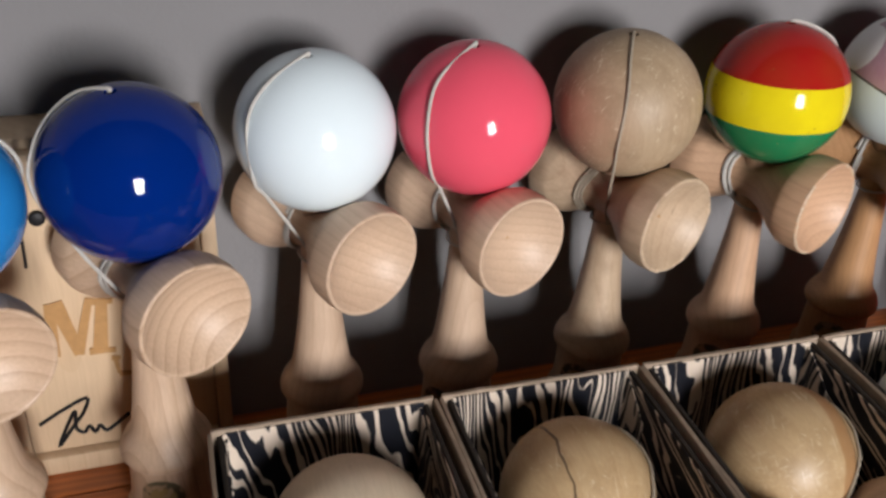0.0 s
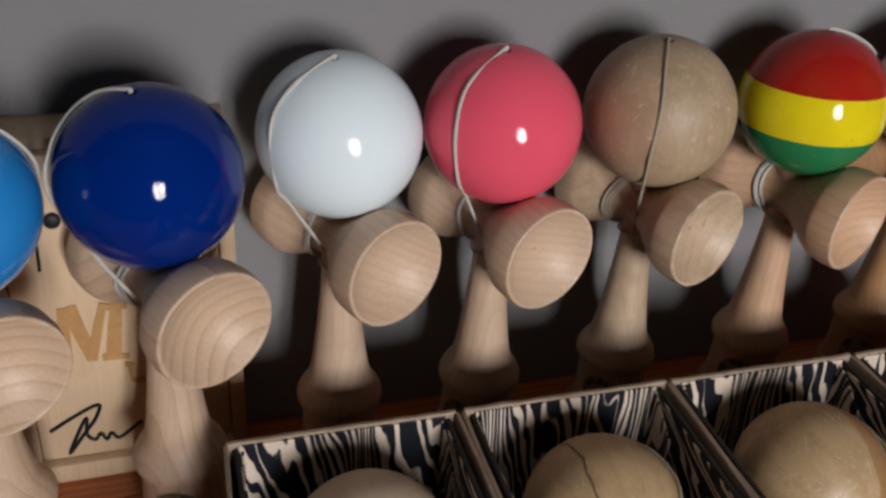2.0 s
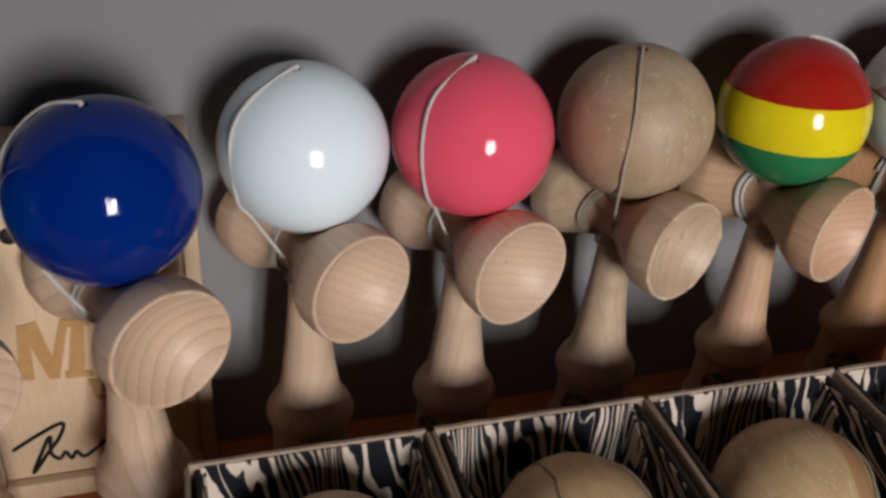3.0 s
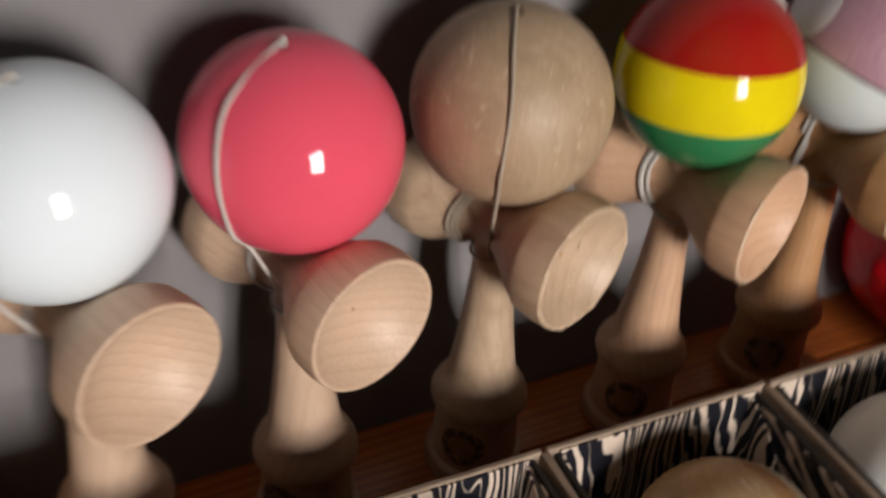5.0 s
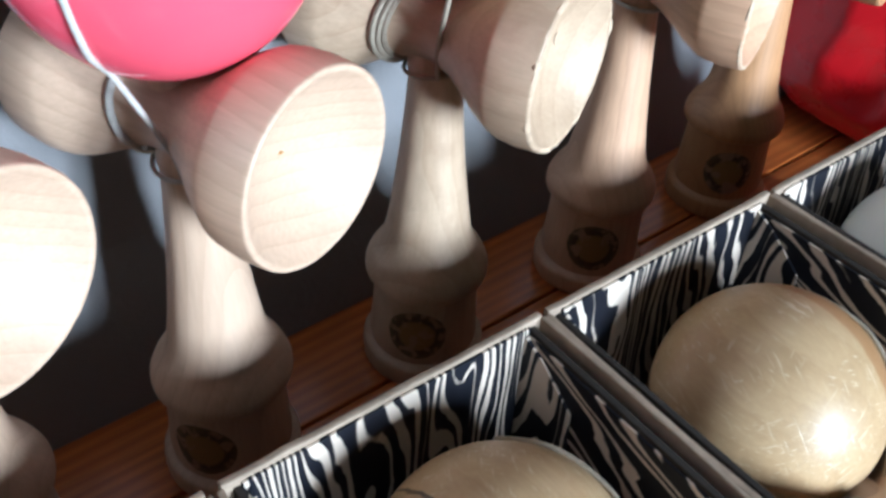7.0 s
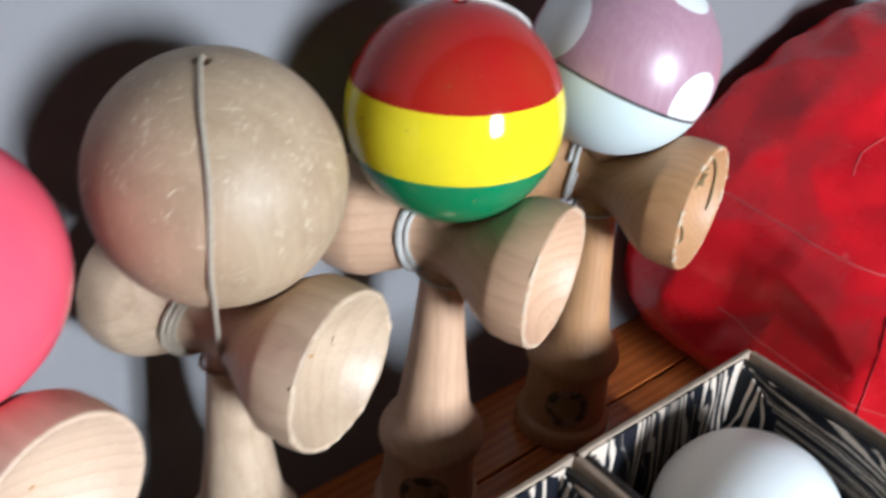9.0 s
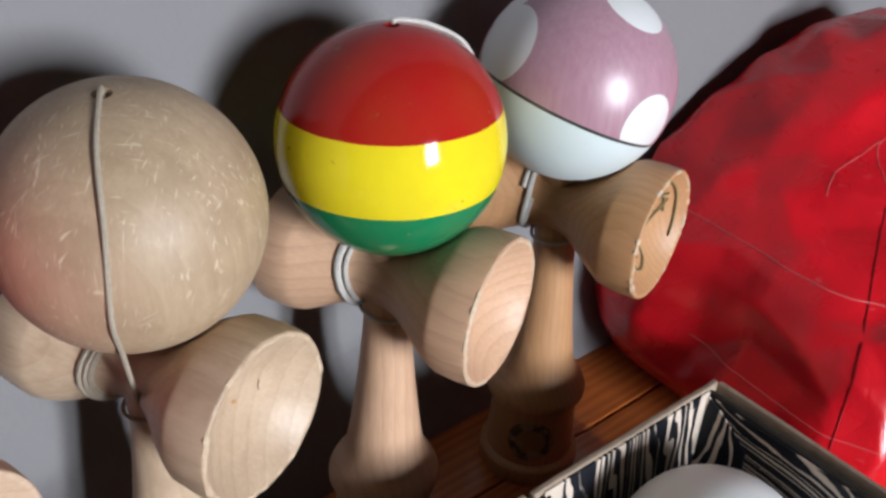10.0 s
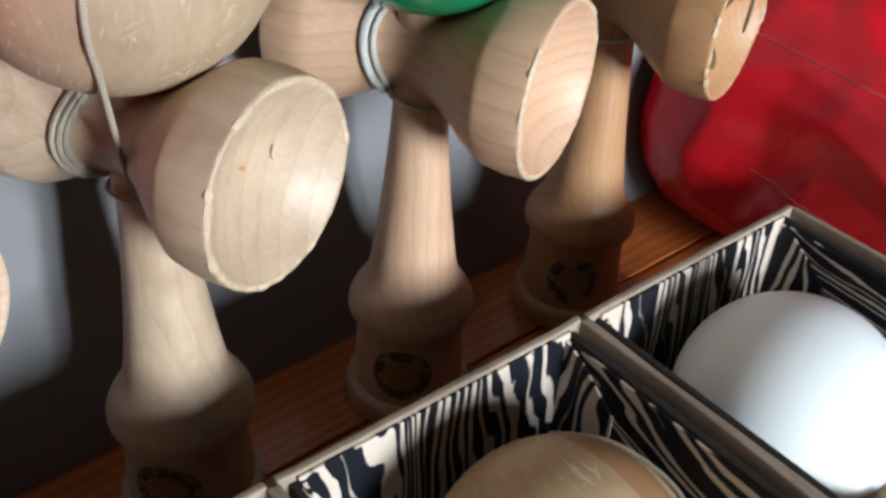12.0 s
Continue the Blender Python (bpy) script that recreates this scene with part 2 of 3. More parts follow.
def sticker_print(name):
    """A round maker's seal, worn, whose dark ring and ochre field hold no writing."""
    m = Nodes(name, 0.4)
    xyz = m.node("ShaderNodeSeparateXYZ", Vector=m.coords())
    r = m.math("SQRT", m.math("ADD", m.math("POWER", xyz.outputs[0], 2.0), m.math("POWER", xyz.outputs[2], 2.0)))
    n = m.noise(m.coords(shift=0.3), 300.0, 2.0)
    r = m.math("MULTIPLY_ADD", n, 0.0012, r)
    c = m.ramp(m.math("MULTIPLY", r, 84.0), (0.0, (0.30, 0.20, 0.08)), (0.46, (0.26, 0.18, 0.07)), (0.54, (0.05, 0.045, 0.025)), (0.72, (0.12, 0.10, 0.055)))
    m.put("Base Color", m.mix(m.ramp(n, (0.52, 0.0), (0.58, 1.0)), c, (0.34, 0.235, 0.15)))
    return m.mat


BEECH = turned_wood("beech", (0.655, 0.475, 0.338), (0.45, 0.285, 0.18), ring=85.0, contrast=0.42)
BEECH_GRAIN = turned_wood("grainy_ash", (0.655, 0.475, 0.335), (0.38, 0.23, 0.13), ring=62.0, contrast=0.62)
CHERRY = turned_wood("cherry", (0.66, 0.42, 0.265), (0.46, 0.265, 0.165), ring=85.0, contrast=0.5)
AMBER_WOOD = turned_wood("amber_wood", (0.54, 0.295, 0.14), (0.36, 0.18, 0.075), contrast=0.5)
WORN_BEECH = turned_wood("worn_beech", (0.60, 0.45, 0.31), (0.41, 0.275, 0.17), ring=70.0, contrast=0.45, scratches=0.5)
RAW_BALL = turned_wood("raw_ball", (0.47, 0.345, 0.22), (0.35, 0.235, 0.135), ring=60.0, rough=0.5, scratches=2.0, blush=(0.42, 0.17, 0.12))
WAXED_BALL = turned_wood("waxed_ball", (0.55, 0.385, 0.21), (0.40, 0.25, 0.115), ring=40.0, rough=0.37, scratches=1.8, stripe=(-0.0116, -0.0110, (0.10, 0.055, 0.025)))
STRIPED_BALL = turned_wood("striped_ball", (0.55, 0.385, 0.21), (0.40, 0.25, 0.115), ring=40.0, rough=0.37, scratches=2.2, stripe=(0.0092, 0.0180, (0.34, 0.17, 0.065)))
PLAIN_BALL = turned_wood("plain_ball", (0.62, 0.51, 0.37), (0.52, 0.41, 0.28), ring=35.0, rough=0.4)
PINE = turned_wood("pine", (0.70, 0.52, 0.34), (0.57, 0.38, 0.21), ring=60.0, rough=0.5)
BLUE = lacquer("blue_lacquer", (0.0004, 0.019, 0.175))
SKY_BLUE = lacquer("sky_blue_lacquer", (0.02, 0.25, 0.66))
WHITE = lacquer("white_lacquer", (0.78, 0.885, 0.925), 0.06, 0.10)
PINK = lacquer("pink_lacquer", (0.84, 0.10, 0.155))
RASTA = banded_paint("banded_lacquer", 0.0098, -0.0086)
PEARL_WHITE = lacquer("pearl_white", (0.90, 0.93, 0.92), 0.3, 0.15)
MAUVE = spotted_pearl("spotted_pearl", (0.364, -0.123, 0.923), [((-0.82, 0.25, 0.50), 0.40), ((0.20, -0.45, 0.87), 0.34), ((-0.03, -0.98, -0.13), 0.33), ((-0.3, 0.6, 0.75), 0.38), ((0.85, -0.3, 0.4), 0.36), ((0.5, 0.75, 0.4), 0.36)])
PALE_RIM = plain("pale_rim", (0.68, 0.52, 0.36), 0.6, 0.5, 700.0)
OLIVE = plain("olive_ink", (0.21, 0.185, 0.085), 0.6, 0.3, 500.0)
STRING = plain("cotton_string", (0.57, 0.545, 0.50), 0.8, 0.4, 900.0)
TAN_STRING = plain("tan_string", (0.40, 0.34, 0.26), 0.8, 0.4, 900.0)
ZEBRA_A = zebra_paper("zebra_paper_across", 0.0, 0.555)
ZEBRA_B = zebra_paper("zebra_paper_along", 1.47, 0.60, 1.3)
CARD = board_stock("cardboard", (0.43, 0.335, 0.25))
BLACK_CARD = board_stock("printed_card", (0.045, 0.038, 0.033))
PLANK = varnished_plank("varnished_plank")
WALL = plaster("wall_paint", (0.225, 0.219, 0.222))
# very dark colours for the unseen room, so its bounce leaves shadows deep
ROOM = plaster("unseen_room_dark", (0.018, 0.017, 0.016))
CEILING = plaster("unseen_ceiling_dark", (0.06, 0.059, 0.058))
UNSEEN_FLOOR = plain("unseen_floor_dark", (0.050, 0.036, 0.031), 0.7, 0.3, 60.0)
FRAME_PAINT = plain("frame_paint", (0.30, 0.29, 0.27), 0.4, 0.2, 60.0)
FILM = red_film("red_film")
SEAM = plain("seam_film", (0.62, 0.10, 0.10), 0.3, 0.4, 300.0)
FOLD = plain("film_fold", (0.22, 0.004, 0.008), 0.4, 0.3, 300.0)
INK = plain("black_ink", (0.012, 0.012, 0.014), 0.5, 0.2, 400.0)
BRAND = plain("branded_tan", (0.50, 0.28, 0.11), 0.6, 0.4, 300.0)
SEAL = sticker_print("seal_print")
HOLE = plain("hole_dark", (0.05, 0.03, 0.02), 0.9)


# ---- mesh helpers ----
def part(name, bm, material, parent=None, label="", smooth=True, m=None):
    """Links a bmesh as one mesh object, under a thing or a part if given."""
    me = bpy.data.meshes.new(name)
    bmesh.ops.recalc_face_normals(bm, faces=bm.faces)
    bm.to_mesh(me)
    bm.free()
    for mm in material if isinstance(material, (list, tuple)) else [material]:
        me.materials.append(mm)
    for poly in me.polygons:
        poly.use_smooth = smooth
    if smooth:
        me.set_sharp_from_angle(angle=radians(38))
    ob = new(name, me)
    if parent:
        ob.parent = parent
    if m is not None:
        ob.matrix_basis = m
    return tagged(ob, label) if label else ob


def empty(name, m, label, category, group="", kind=""):
    ob = new(name)
    ob.empty_display_size = 0.02
    ob.matrix_basis = m
    return tagged(ob, label, category, group, kind)


def box(x0, x1, y0, y1, z0, z1, bevel=0.0, bm=None, segments=2):
    own = bmesh.new()
    bmesh.ops.create_cube(own, size=1)
    for v in own.verts:
        v.co = Vector(((x0, x1)[v.co.x > 0], (y0, y1)[v.co.y > 0], (z0, z1)[v.co.z > 0]))
    if bevel:
        bmesh.ops.bevel(own, geom=own.edges[:], offset=bevel, segments=segments, affect="EDGES", profile=0.6)
    if bm is None:
        return own
    me = bpy.data.meshes.new("tmp")
    own.to_mesh(me)
    own.free()
    bm.from_mesh(me)
    bpy.data.meshes.remove(me)
    return bm


def rounded(points, steps=4):
    """A profile (r, z) with its corners cut by small arcs; each point may carry its own radius."""
    out = []
    for i, (r, z, *cut) in enumerate(points):
        if not cut or i in (0, len(points) - 1):
            out.append((r, z))
            continue
        p, a, b = Vector((r, z)), Vector(points[i - 1][:2]), Vector(points[i + 1][:2])
        a = p + (a - p).normalized() * min(cut[0], (a - p).length * 0.49)
        b = p + (b - p).normalized() * min(cut[0], (b - p).length * 0.49)
        for k in range(steps + 1):
            t = k / steps
            out.append(tuple((1 - t) ** 2 * a + 2 * t * (1 - t) * p + t * t * b))
    return out


def lathe(profile, segments=48, uneven=0.0, seed=0):
    """A turned solid round z from a profile of (r, z); r = 0 ends close it."""
    bm = bmesh.new()
    rings = []
    for r, z in profile:
        if r < 1e-6:
            rings.append([bm.verts.new((0, 0, z))])
            continue
        ring = []
        for k in range(segments):
            a = 2 * math.pi * k / segments
            d = r + uneven * noise.noise(Vector((math.cos(a) * 9 + seed, math.sin(a) * 9, z * 400)))
            ring.append(bm.verts.new((d * math.cos(a), d * math.sin(a), z)))
        rings.append(ring)
    for a, b in zip(rings, rings[1:]):
        for k in range(segments):
            n = (k + 1) % segments
            if len(a) == 1 and len(b) == 1:
                continue
            if len(a) == 1:
                bm.faces.new((a[0], b[n], b[k]))
            elif len(b) == 1:
                bm.faces.new((a[k], a[n], b[0]))
            else:
                bm.faces.new((a[k], a[n], b[n], b[k]))
    return bm


def smooth_line(points, steps=8):
    """Catmull-Rom through the points."""
    pts = [Vector(p) for p in points]
    pts = [2 * pts[0] - pts[1]] + pts + [2 * pts[-1] - pts[-2]]
    out = []
    for i in range(1, len(pts) - 2):
        a, b, c, d = pts[i - 1:i + 3]
        for k in range(steps):
            t = k / steps
            out.append(0.5 * (2 * b + (c - a) * t + (2 * a - 5 * b + 4 * c - d) * t * t + (3 * b - a - 3 * c + d) * t ** 3))
    return out + [pts[-2]]


def tube(points, radius, sides=8, bm=None, closed=False):
    bm = bm or bmesh.new()
    rings, n = [], len(points)
    side = Vector((0.3, 0.5, 0.8))
    for i, p in enumerate(points):
        r = radius[i] if isinstance(radius, list) else radius
        way = (points[(i + 1) % n if closed else min(i + 1, n - 1)] - points[i - 1 if closed else max(i - 1, 0)]).normalized()
        side = (side - way * side.dot(way)).normalized()
        up = way.cross(side)
        rings.append([bm.verts.new(p + r * (math.cos(q) * side + math.sin(q) * up)) for q in (2 * math.pi * k / sides for k in range(sides))])
    pairs = list(zip(rings, rings[1:])) + ([(rings[-1], rings[0])] if closed else [])
    for a, b in pairs:
        for k in range(sides):
            bm.faces.new((a[k], a[(k + 1) % sides], b[(k + 1) % sides], b[k]))
    if not closed:
        bm.faces.new(rings[0]), bm.faces.new(rings[-1])
    return bm


# ---- the shelf, the wall and the unseen room ----
FLOOR_Z, WALL_Y = -0.003, 0.042
shelf = tagged(part("shelf", box(-1.1, 1.3, -0.32, WALL_Y, -0.033, -0.015, 0.001), PLANK, smooth=False),
               "varnished orange-brown wooden shelf of long boards", "shelf", kind="structure")
edges = [-0.32, -0.236, -0.160, -0.078, -0.0045, WALL_Y]
for y0, y1 in zip(edges, edges[1:]):
    part("plank", box(-1.1, 1.3, y0 + 0.0005, y1 - 0.0005, -0.0149, FLOOR_Z, 0.0009), PLANK, shelf, smooth=False)

tagged(part("wall_north", box(-1.6, 1.8, WALL_Y, WALL_Y + 0.1, -0.9, 1.6), WALL, smooth=False), "plain warm grey painted wall behind the shelf", "wall", kind="structure")
slope = box(-1.1, 1.3, 0.0285, WALL_Y, FLOOR_Z + 0.0002, 0.046)
for v in slope.verts:
    if v.co.z > 0.03:
        v.co.y = WALL_Y - (0.00002 if v.co.y < 0.035 else 0.0)
tagged(part("baseboard", slope, WALL, smooth=False), "grey plastered cove along the foot of the wall", "baseboard", kind="structure")
# added room shell, out of view: encloses the shelf and swallows stray light
tagged(part("wall_west", box(-1.7, -1.6, WIN_Y - 0.1, WALL_Y + 0.1, -0.9, 1.6), ROOM, smooth=False), "unseen side wall, near-black to hold back bounce light", "wall", kind="structure")
tagged(part("wall_east", box(1.8, 1.9, WIN_Y - 0.1, WALL_Y + 0.1, -0.9, 1.6), ROOM, smooth=False), "unseen side wall, near-black to hold back bounce light", "wall", kind="structure")
tagged(part("floor", box(-1.7, 1.9, WIN_Y - 0.1, WALL_Y + 0.1, -1.0, -0.9), UNSEEN_FLOOR, smooth=False), "unseen floor, kept dark to hold back bounce light", "floor", kind="structure")
tagged(part("ceiling", box(-1.7, 1.9, WIN_Y - 0.1, WALL_Y + 0.1, 1.6, 1.7), CEILING, smooth=False), "unseen ceiling, kept dark to hold back bounce light", "ceiling", kind="structure")
south = bmesh.new()
wx0, wx1, wz0, wz1 = WIN_X - WIN_W / 2, WIN_X + WIN_W / 2, WIN_Z - WIN_H / 2, WIN_Z + WIN_H / 2
for a, b, c, d in ((-1.7, wx0, -0.9, 1.6), (wx1, 1.9, -0.9, 1.6), (wx0, wx1, -0.9, wz0), (wx0, wx1, wz1, 1.6)):
    box(a, b, WIN_Y - 0.1, WIN_Y, c, d, bm=south)
tagged(part("wall_south", south, ROOM, smooth=False), "unseen near-black wall with the window opening", "wall", kind="structure")
window = empty("window_1", pose(WIN_X, WIN_Y, WIN_Z), "window with a slim painted frame and a short upright bar", "window", kind="structure")
for name, b in (("window_frame", (-WIN_W / 2, WIN_W / 2, -0.05, -0.01, -WIN_H / 2, -WIN_H / 2 + 0.03)), ("window_frame", (-WIN_W / 2, WIN_W / 2, -0.05, -0.01, WIN_H / 2 - 0.03, WIN_H / 2)),
                ("window_frame", (-WIN_W / 2, -WIN_W / 2 + 0.03, -0.05, -0.01, -WIN_H / 2 + 0.03, WIN_H / 2 - 0.03)), ("window_frame", (WIN_W / 2 - 0.03, WIN_W / 2, -0.05, -0.01, -WIN_H / 2 + 0.03, WIN_H / 2 - 0.03)),
                ("mullion", (-0.075, 0.010, -0.05, -0.01, -WIN_H / 2 + 0.12, WIN_H / 2 - 0.03))):
    part(name, box(*b, 0.003), FRAME_PAINT, window, smooth=False)


# ---- kendamas ----
R_BALL, Z_CROSS = 0.030, 0.1088

HANDLE = rounded([(0.0, 0.001), (0.012, 0.001), (0.0160, -0.003, 0.0012), (0.0182, -0.0026, 0.0008), (0.0185, 0.0005, 0.0012), (0.0183, 0.0042, 0.0010), (0.0160, 0.0054),
                  (0.0162, 0.0080), (0.0157, 0.016), (0.0152, 0.0250), (0.0150, 0.0282), (0.0150, 0.0296), (0.0170, 0.0303, 0.0005), (0.0178, 0.0316, 0.0007), (0.0178, 0.0340, 0.0009), (0.0162, 0.0378, 0.0014), (0.0136, 0.0412, 0.0030),
                  (0.0122, 0.0455), (0.0108, 0.054), (0.0092, 0.067), (0.0080, 0.079), (0.0072, 0.089), (0.0068, 0.0955), (0.0072, 0.0966, 0.0003), (0.0072, 0.0990, 0.0003), (0.0066, 0.1010),
                  (0.0062, 0.121), (0.0050, 0.135), (0.0035, 0.148), (0.0, 0.151)], 3)


def cross_profile():
    """Both cups and the waist of the crosspiece; the large cup's mouth lies at +z."""
    big, small = 0.0210, 0.0190
    p = [(0.0, 0.0255), (0.004, 0.0259), (0.009, 0.0275), (0.0135, 0.0300), (0.0172, 0.0328), (big - 0.0014, 0.0354, 0.0005), (big - 0.0003, 0.0355, 0.0005), (big, 0.0348, 0.0006),
         (big + 0.0004, 0.0295), (big - 0.0001, 0.0236, 0.0012), (0.0178, 0.0180), (0.0142, 0.0128), (0.0114, 0.0082), (0.0099, 0.0040), (0.0095, 0.0), (0.0099, -0.0045),
         (0.0116, -0.0090), (0.0140, -0.0140), (0.0168, -0.0190), (small - 0.0004, -0.0225, 0.0014), (small + 0.0003, -0.0265), (small, -0.0335, 0.0005), (small - 0.0012, -0.0342, 0.0004),
         (0.0155, -0.0325), (0.0115, -0.0302), (0.006, -0.0285), (0.0, -0.0281)]
    return rounded(p, 3)


def ball_mesh():
    """A ball with a fine string hole bored at its top."""
    prof, n = [(0.0, R_BALL - 0.010), (0.0014, R_BALL - 0.010), (0.0014, R_BALL - 0.0016)], 40
    first = math.asin(0.0021 / R_BALL)
    for k in range(n + 1):
        a = first + (math.pi - first) * k / n
        prof.append((R_BALL * math.sin(a) if k < n else 0.0, R_BALL * math.cos(a)))
    return lathe(prof, 64)


def wrap_mesh(turns, seed):
    """One length of string wound round the waist beside the handle."""
    rng, pts, n = random.Random(seed), [], 26
    lean, wob = rng.uniform(0.0010, 0.0018), rng.uniform(0, 6)
    for i in range(turns * n):
        a = 2 * math.pi * i / n
        z = -0.0050 - 0.0009 * i / n - (0.0012 + lean) * math.sin(a) ** 2 + 0.0005 * math.sin(a * 0.37 + wob)
        r = 0.0097 + max(0.0, abs(z) - 0.004) * 0.36 + 0.0005 + 0.0004 * math.sin(i * 0.21 + wob)
        pts.append(Vector((r * math.cos(a), r * math.sin(a), z)))
    return tube(pts, 0.00078, 7)


def kendama(label, place, azimuth, ball_paint, ball_label, wood=None, string=None, lead=(), spin=0.0, tip=(0.0, 0.0), turns=2, seal=True, seal_turn=0.0, dz=0.0, group="kendamas along the wall", lying=False, chip=0.0, ball_at=(0.0, 0.150)):
    """A kendama on its base cup, ball on the spike. azimuth: degrees by which the large cup turns from the shelf's front to the right."""
    wood, string = wood or BEECH, string or STRING
    seed = len(bpy.data.objects)
    thing = empty("kendama", place if lying else pose(*place, 0.0), label, "kendama", group)
    part("handle", lathe(HANDLE, 48), wood, thing, m=pose(0, 0, 0, 0, 0, seed * 37))
    turn = pose(0, 0, Z_CROSS + dz, 0, 0, azimuth) @ pose(0, 0, 0, 90, 0, 0)
    cross = part("crosspiece", lathe(cross_profile(), 56, 0.00012 + chip, seed), wood, thing, m=turn @ pose(0, 0, 0, 0, 0, seed * 53))
    part("string_wrap", wrap_mesh(turns, seed), string, cross, "pale string wound round the waist")
    if chip:
        rim, thick = [], []
        for k in range(120):
            q = 2 * math.pi * k / 120
            ragged = noise.noise(Vector((math.cos(q) * 9, math.sin(q) * 9, seed + 0.5)))
            n = noise.noise(Vector((math.cos(q) * 4, math.sin(q) * 4, seed)))
            thick.append(0.0005 + 0.0010 * ragged ** 2 + 0.0005 * abs(noise.noise(Vector((math.cos(q) * 3, math.sin(q) * 3, seed + 9.5)))))
            rim.append(Vector(((0.0203 - 0.0006 * abs(n)) * math.cos(q), (0.0203 - 0.0006 * abs(n)) * math.sin(q), 0.0348 + 0.0003 * n)))
        part("worn_rim", tube(rim, thick, 6, closed=True), PALE_RIM, cross, "pale chipped rim of the large cup")
    z_ball = ball_at[1] + dz
    part("ball", ball_mesh(), ball_paint, thing, ball_label, m=pose(0, ball_at[0], z_ball, tip[0], tip[1], 0) @ pose(0, 0, 0, 0, 0, spin))
    if not lying:
        ring = [Vector((0.0080 * math.cos(q), 0.0080 * math.sin(q), 0.0972 + 0.0012 * math.sin(q + seed))) for q in (2 * math.pi * k / 28 for k in range(28))]
        part("string_loop", tube(ring, 0.00055, 6, closed=True), string, thing, "thin string looped round the neck")
    if lead:
        heart = Vector((0, ball_at[0], z_ball))
        pts = [heart + Vector(d).normalized() * (R_BALL + 0.0006) for d in lead]
        start = pts[0] - (pts[0] - heart) * 0.06
        a = radians(azimuth)
        way = -1 if lead[-1][0] < 0 else 1
        off = 0.0062 if way < 0 else -0.0062
        last = Vector((way * math.cos(a) * 0.0102 + math.sin(a) * off, way * math.sin(a) * 0.0102 - math.cos(a) * off, Z_CROSS + dz - 0.002))
        part("string", tube(smooth_line([start, *pts, last, last + Vector((-0.003 * way, 0.003, -0.0095))]), 0.00064), string, thing, "thin string from the ball's hole to the waist")
    if seal:
        add_seal(thing, seal_turn)
    return thing


def add_seal(thing, turn):
    """A round printed seal that hugs the base."""
    bm, n = bmesh.new(), 20
    rows = []
    for ring_r in (0.0, 0.003, 0.006, 0.0088):
        row = []
        for k in range(n if ring_r else 1):
            a = 2 * math.pi * k / n
            u, w = ring_r * math.cos(a), ring_r * math.sin(a)
            r = 0.0162 - (w + 0.0170 - 0.008) * 0.0588 + 0.00028
            row.append(bm.verts.new((r * math.sin(u / r), -r * math.cos(u / r), w)))
        rows.append(row)
    for k in range(n):
        bm.faces.new((rows[0][0], rows[1][k], rows[1][(k + 1) % n]))
    for a, b in zip(rows[1:], rows[2:]):
        for k in range(n):
            bm.faces.new((a[k], b[k], b[(k + 1) % n], a[(k + 1) % n]))
    part("seal", bm, SEAL, thing, "worn round maker's seal on the base", m=pose(0, 0, 0.0170, 0, 0, turn))


BALLS = dict(blue=(-0.0661, -0.0217), white=(0.0, 0.0), pink=(0.062, -0.0005), nat=(0.1289, 0.0013), rasta=(0.199, -0.0006), mush=(0.2695, 0.0008))
kendama("kendama with a glossy sky blue ball beside the blue one", (-0.1275, -0.0320), 24, SKY_BLUE, "glossy sky blue ball", BEECH_GRAIN,
        lead=[(0.05, 0.1, 1), (0.45, 0.1, 0.88), (0.80, 0.2, 0.55), (0.92, 0.35, 0.1), (0.6, 0.5, -0.6)], seal_turn=-10)
kendama("kendama with a glossy dark blue ball before a wooden box", BALLS["blue"], 26, BLUE, "glossy dark blue ball", BEECH_GRAIN,
        lead=[(-0.11, -0.04, 0.99), (-0.43, 0.21, 0.88), (-0.73, 0.2, 0.66), (-0.93, 0.05, 0.36), (-0.97, -0.12, -0.05), (-0.6, -0.46, -0.67)], tip=(4, -5), seal_turn=-15)
kendama("kendama with a glossy white ball on pale turned wood", BALLS["white"], 24, WHITE, "glossy white ball",
        lead=[(-0.10, -0.09, 0.99), (-0.60, -0.31, 0.74), (-0.85, -0.41, 0.33), (-0.82, -0.44, -0.37), (-0.66, -0.36, -0.66)], tip=(5, -5), seal_turn=-15)
pink_one = kendama("kendama with a glossy pink ball on pale turned wood", BALLS["pink"], 18, PINK, "glossy pink ball",
        lead=[(-0.09, -0.08, 0.99), (-0.62, -0.38, 0.68), (-0.80, -0.58, 0.18), (-0.72, -0.55, -0.43), (-0.53, -0.34, -0.80)], tip=(5, -5), seal_turn=-52)
scratched = kendama("kendama with a scratched natural wood ball and worn cup rim", BALLS["nat"], 20, RAW_BALL, "scratched bare wooden ball, unevenly pinker towards its left", WORN_BEECH, TAN_STRING,
        lead=[(-0.09, -0.06, 0.99), (-0.32, -0.48, 0.82), (-0.46, -0.79, 0.42), (-0.50, -0.80, -0.2), (-0.43, -0.66, -0.62)], tip=(4, -5), turns=3, seal_turn=-46, chip=0.0002)
kendama("kendama with a red, yellow and green banded ball", BALLS["rasta"], 21, RASTA, "ball in glossy red, yellow and green bands", CHERRY,
        lead=[(0.10, 0.10, 0.98), (0.43, 0.03, 0.92), (0.70, -0.1, 0.70), (0.95, 0.1, 0.2), (0.7, 0.2, -0.65)], tip=(-3, 1), turns=3, seal_turn=-46, chip=0.0002)
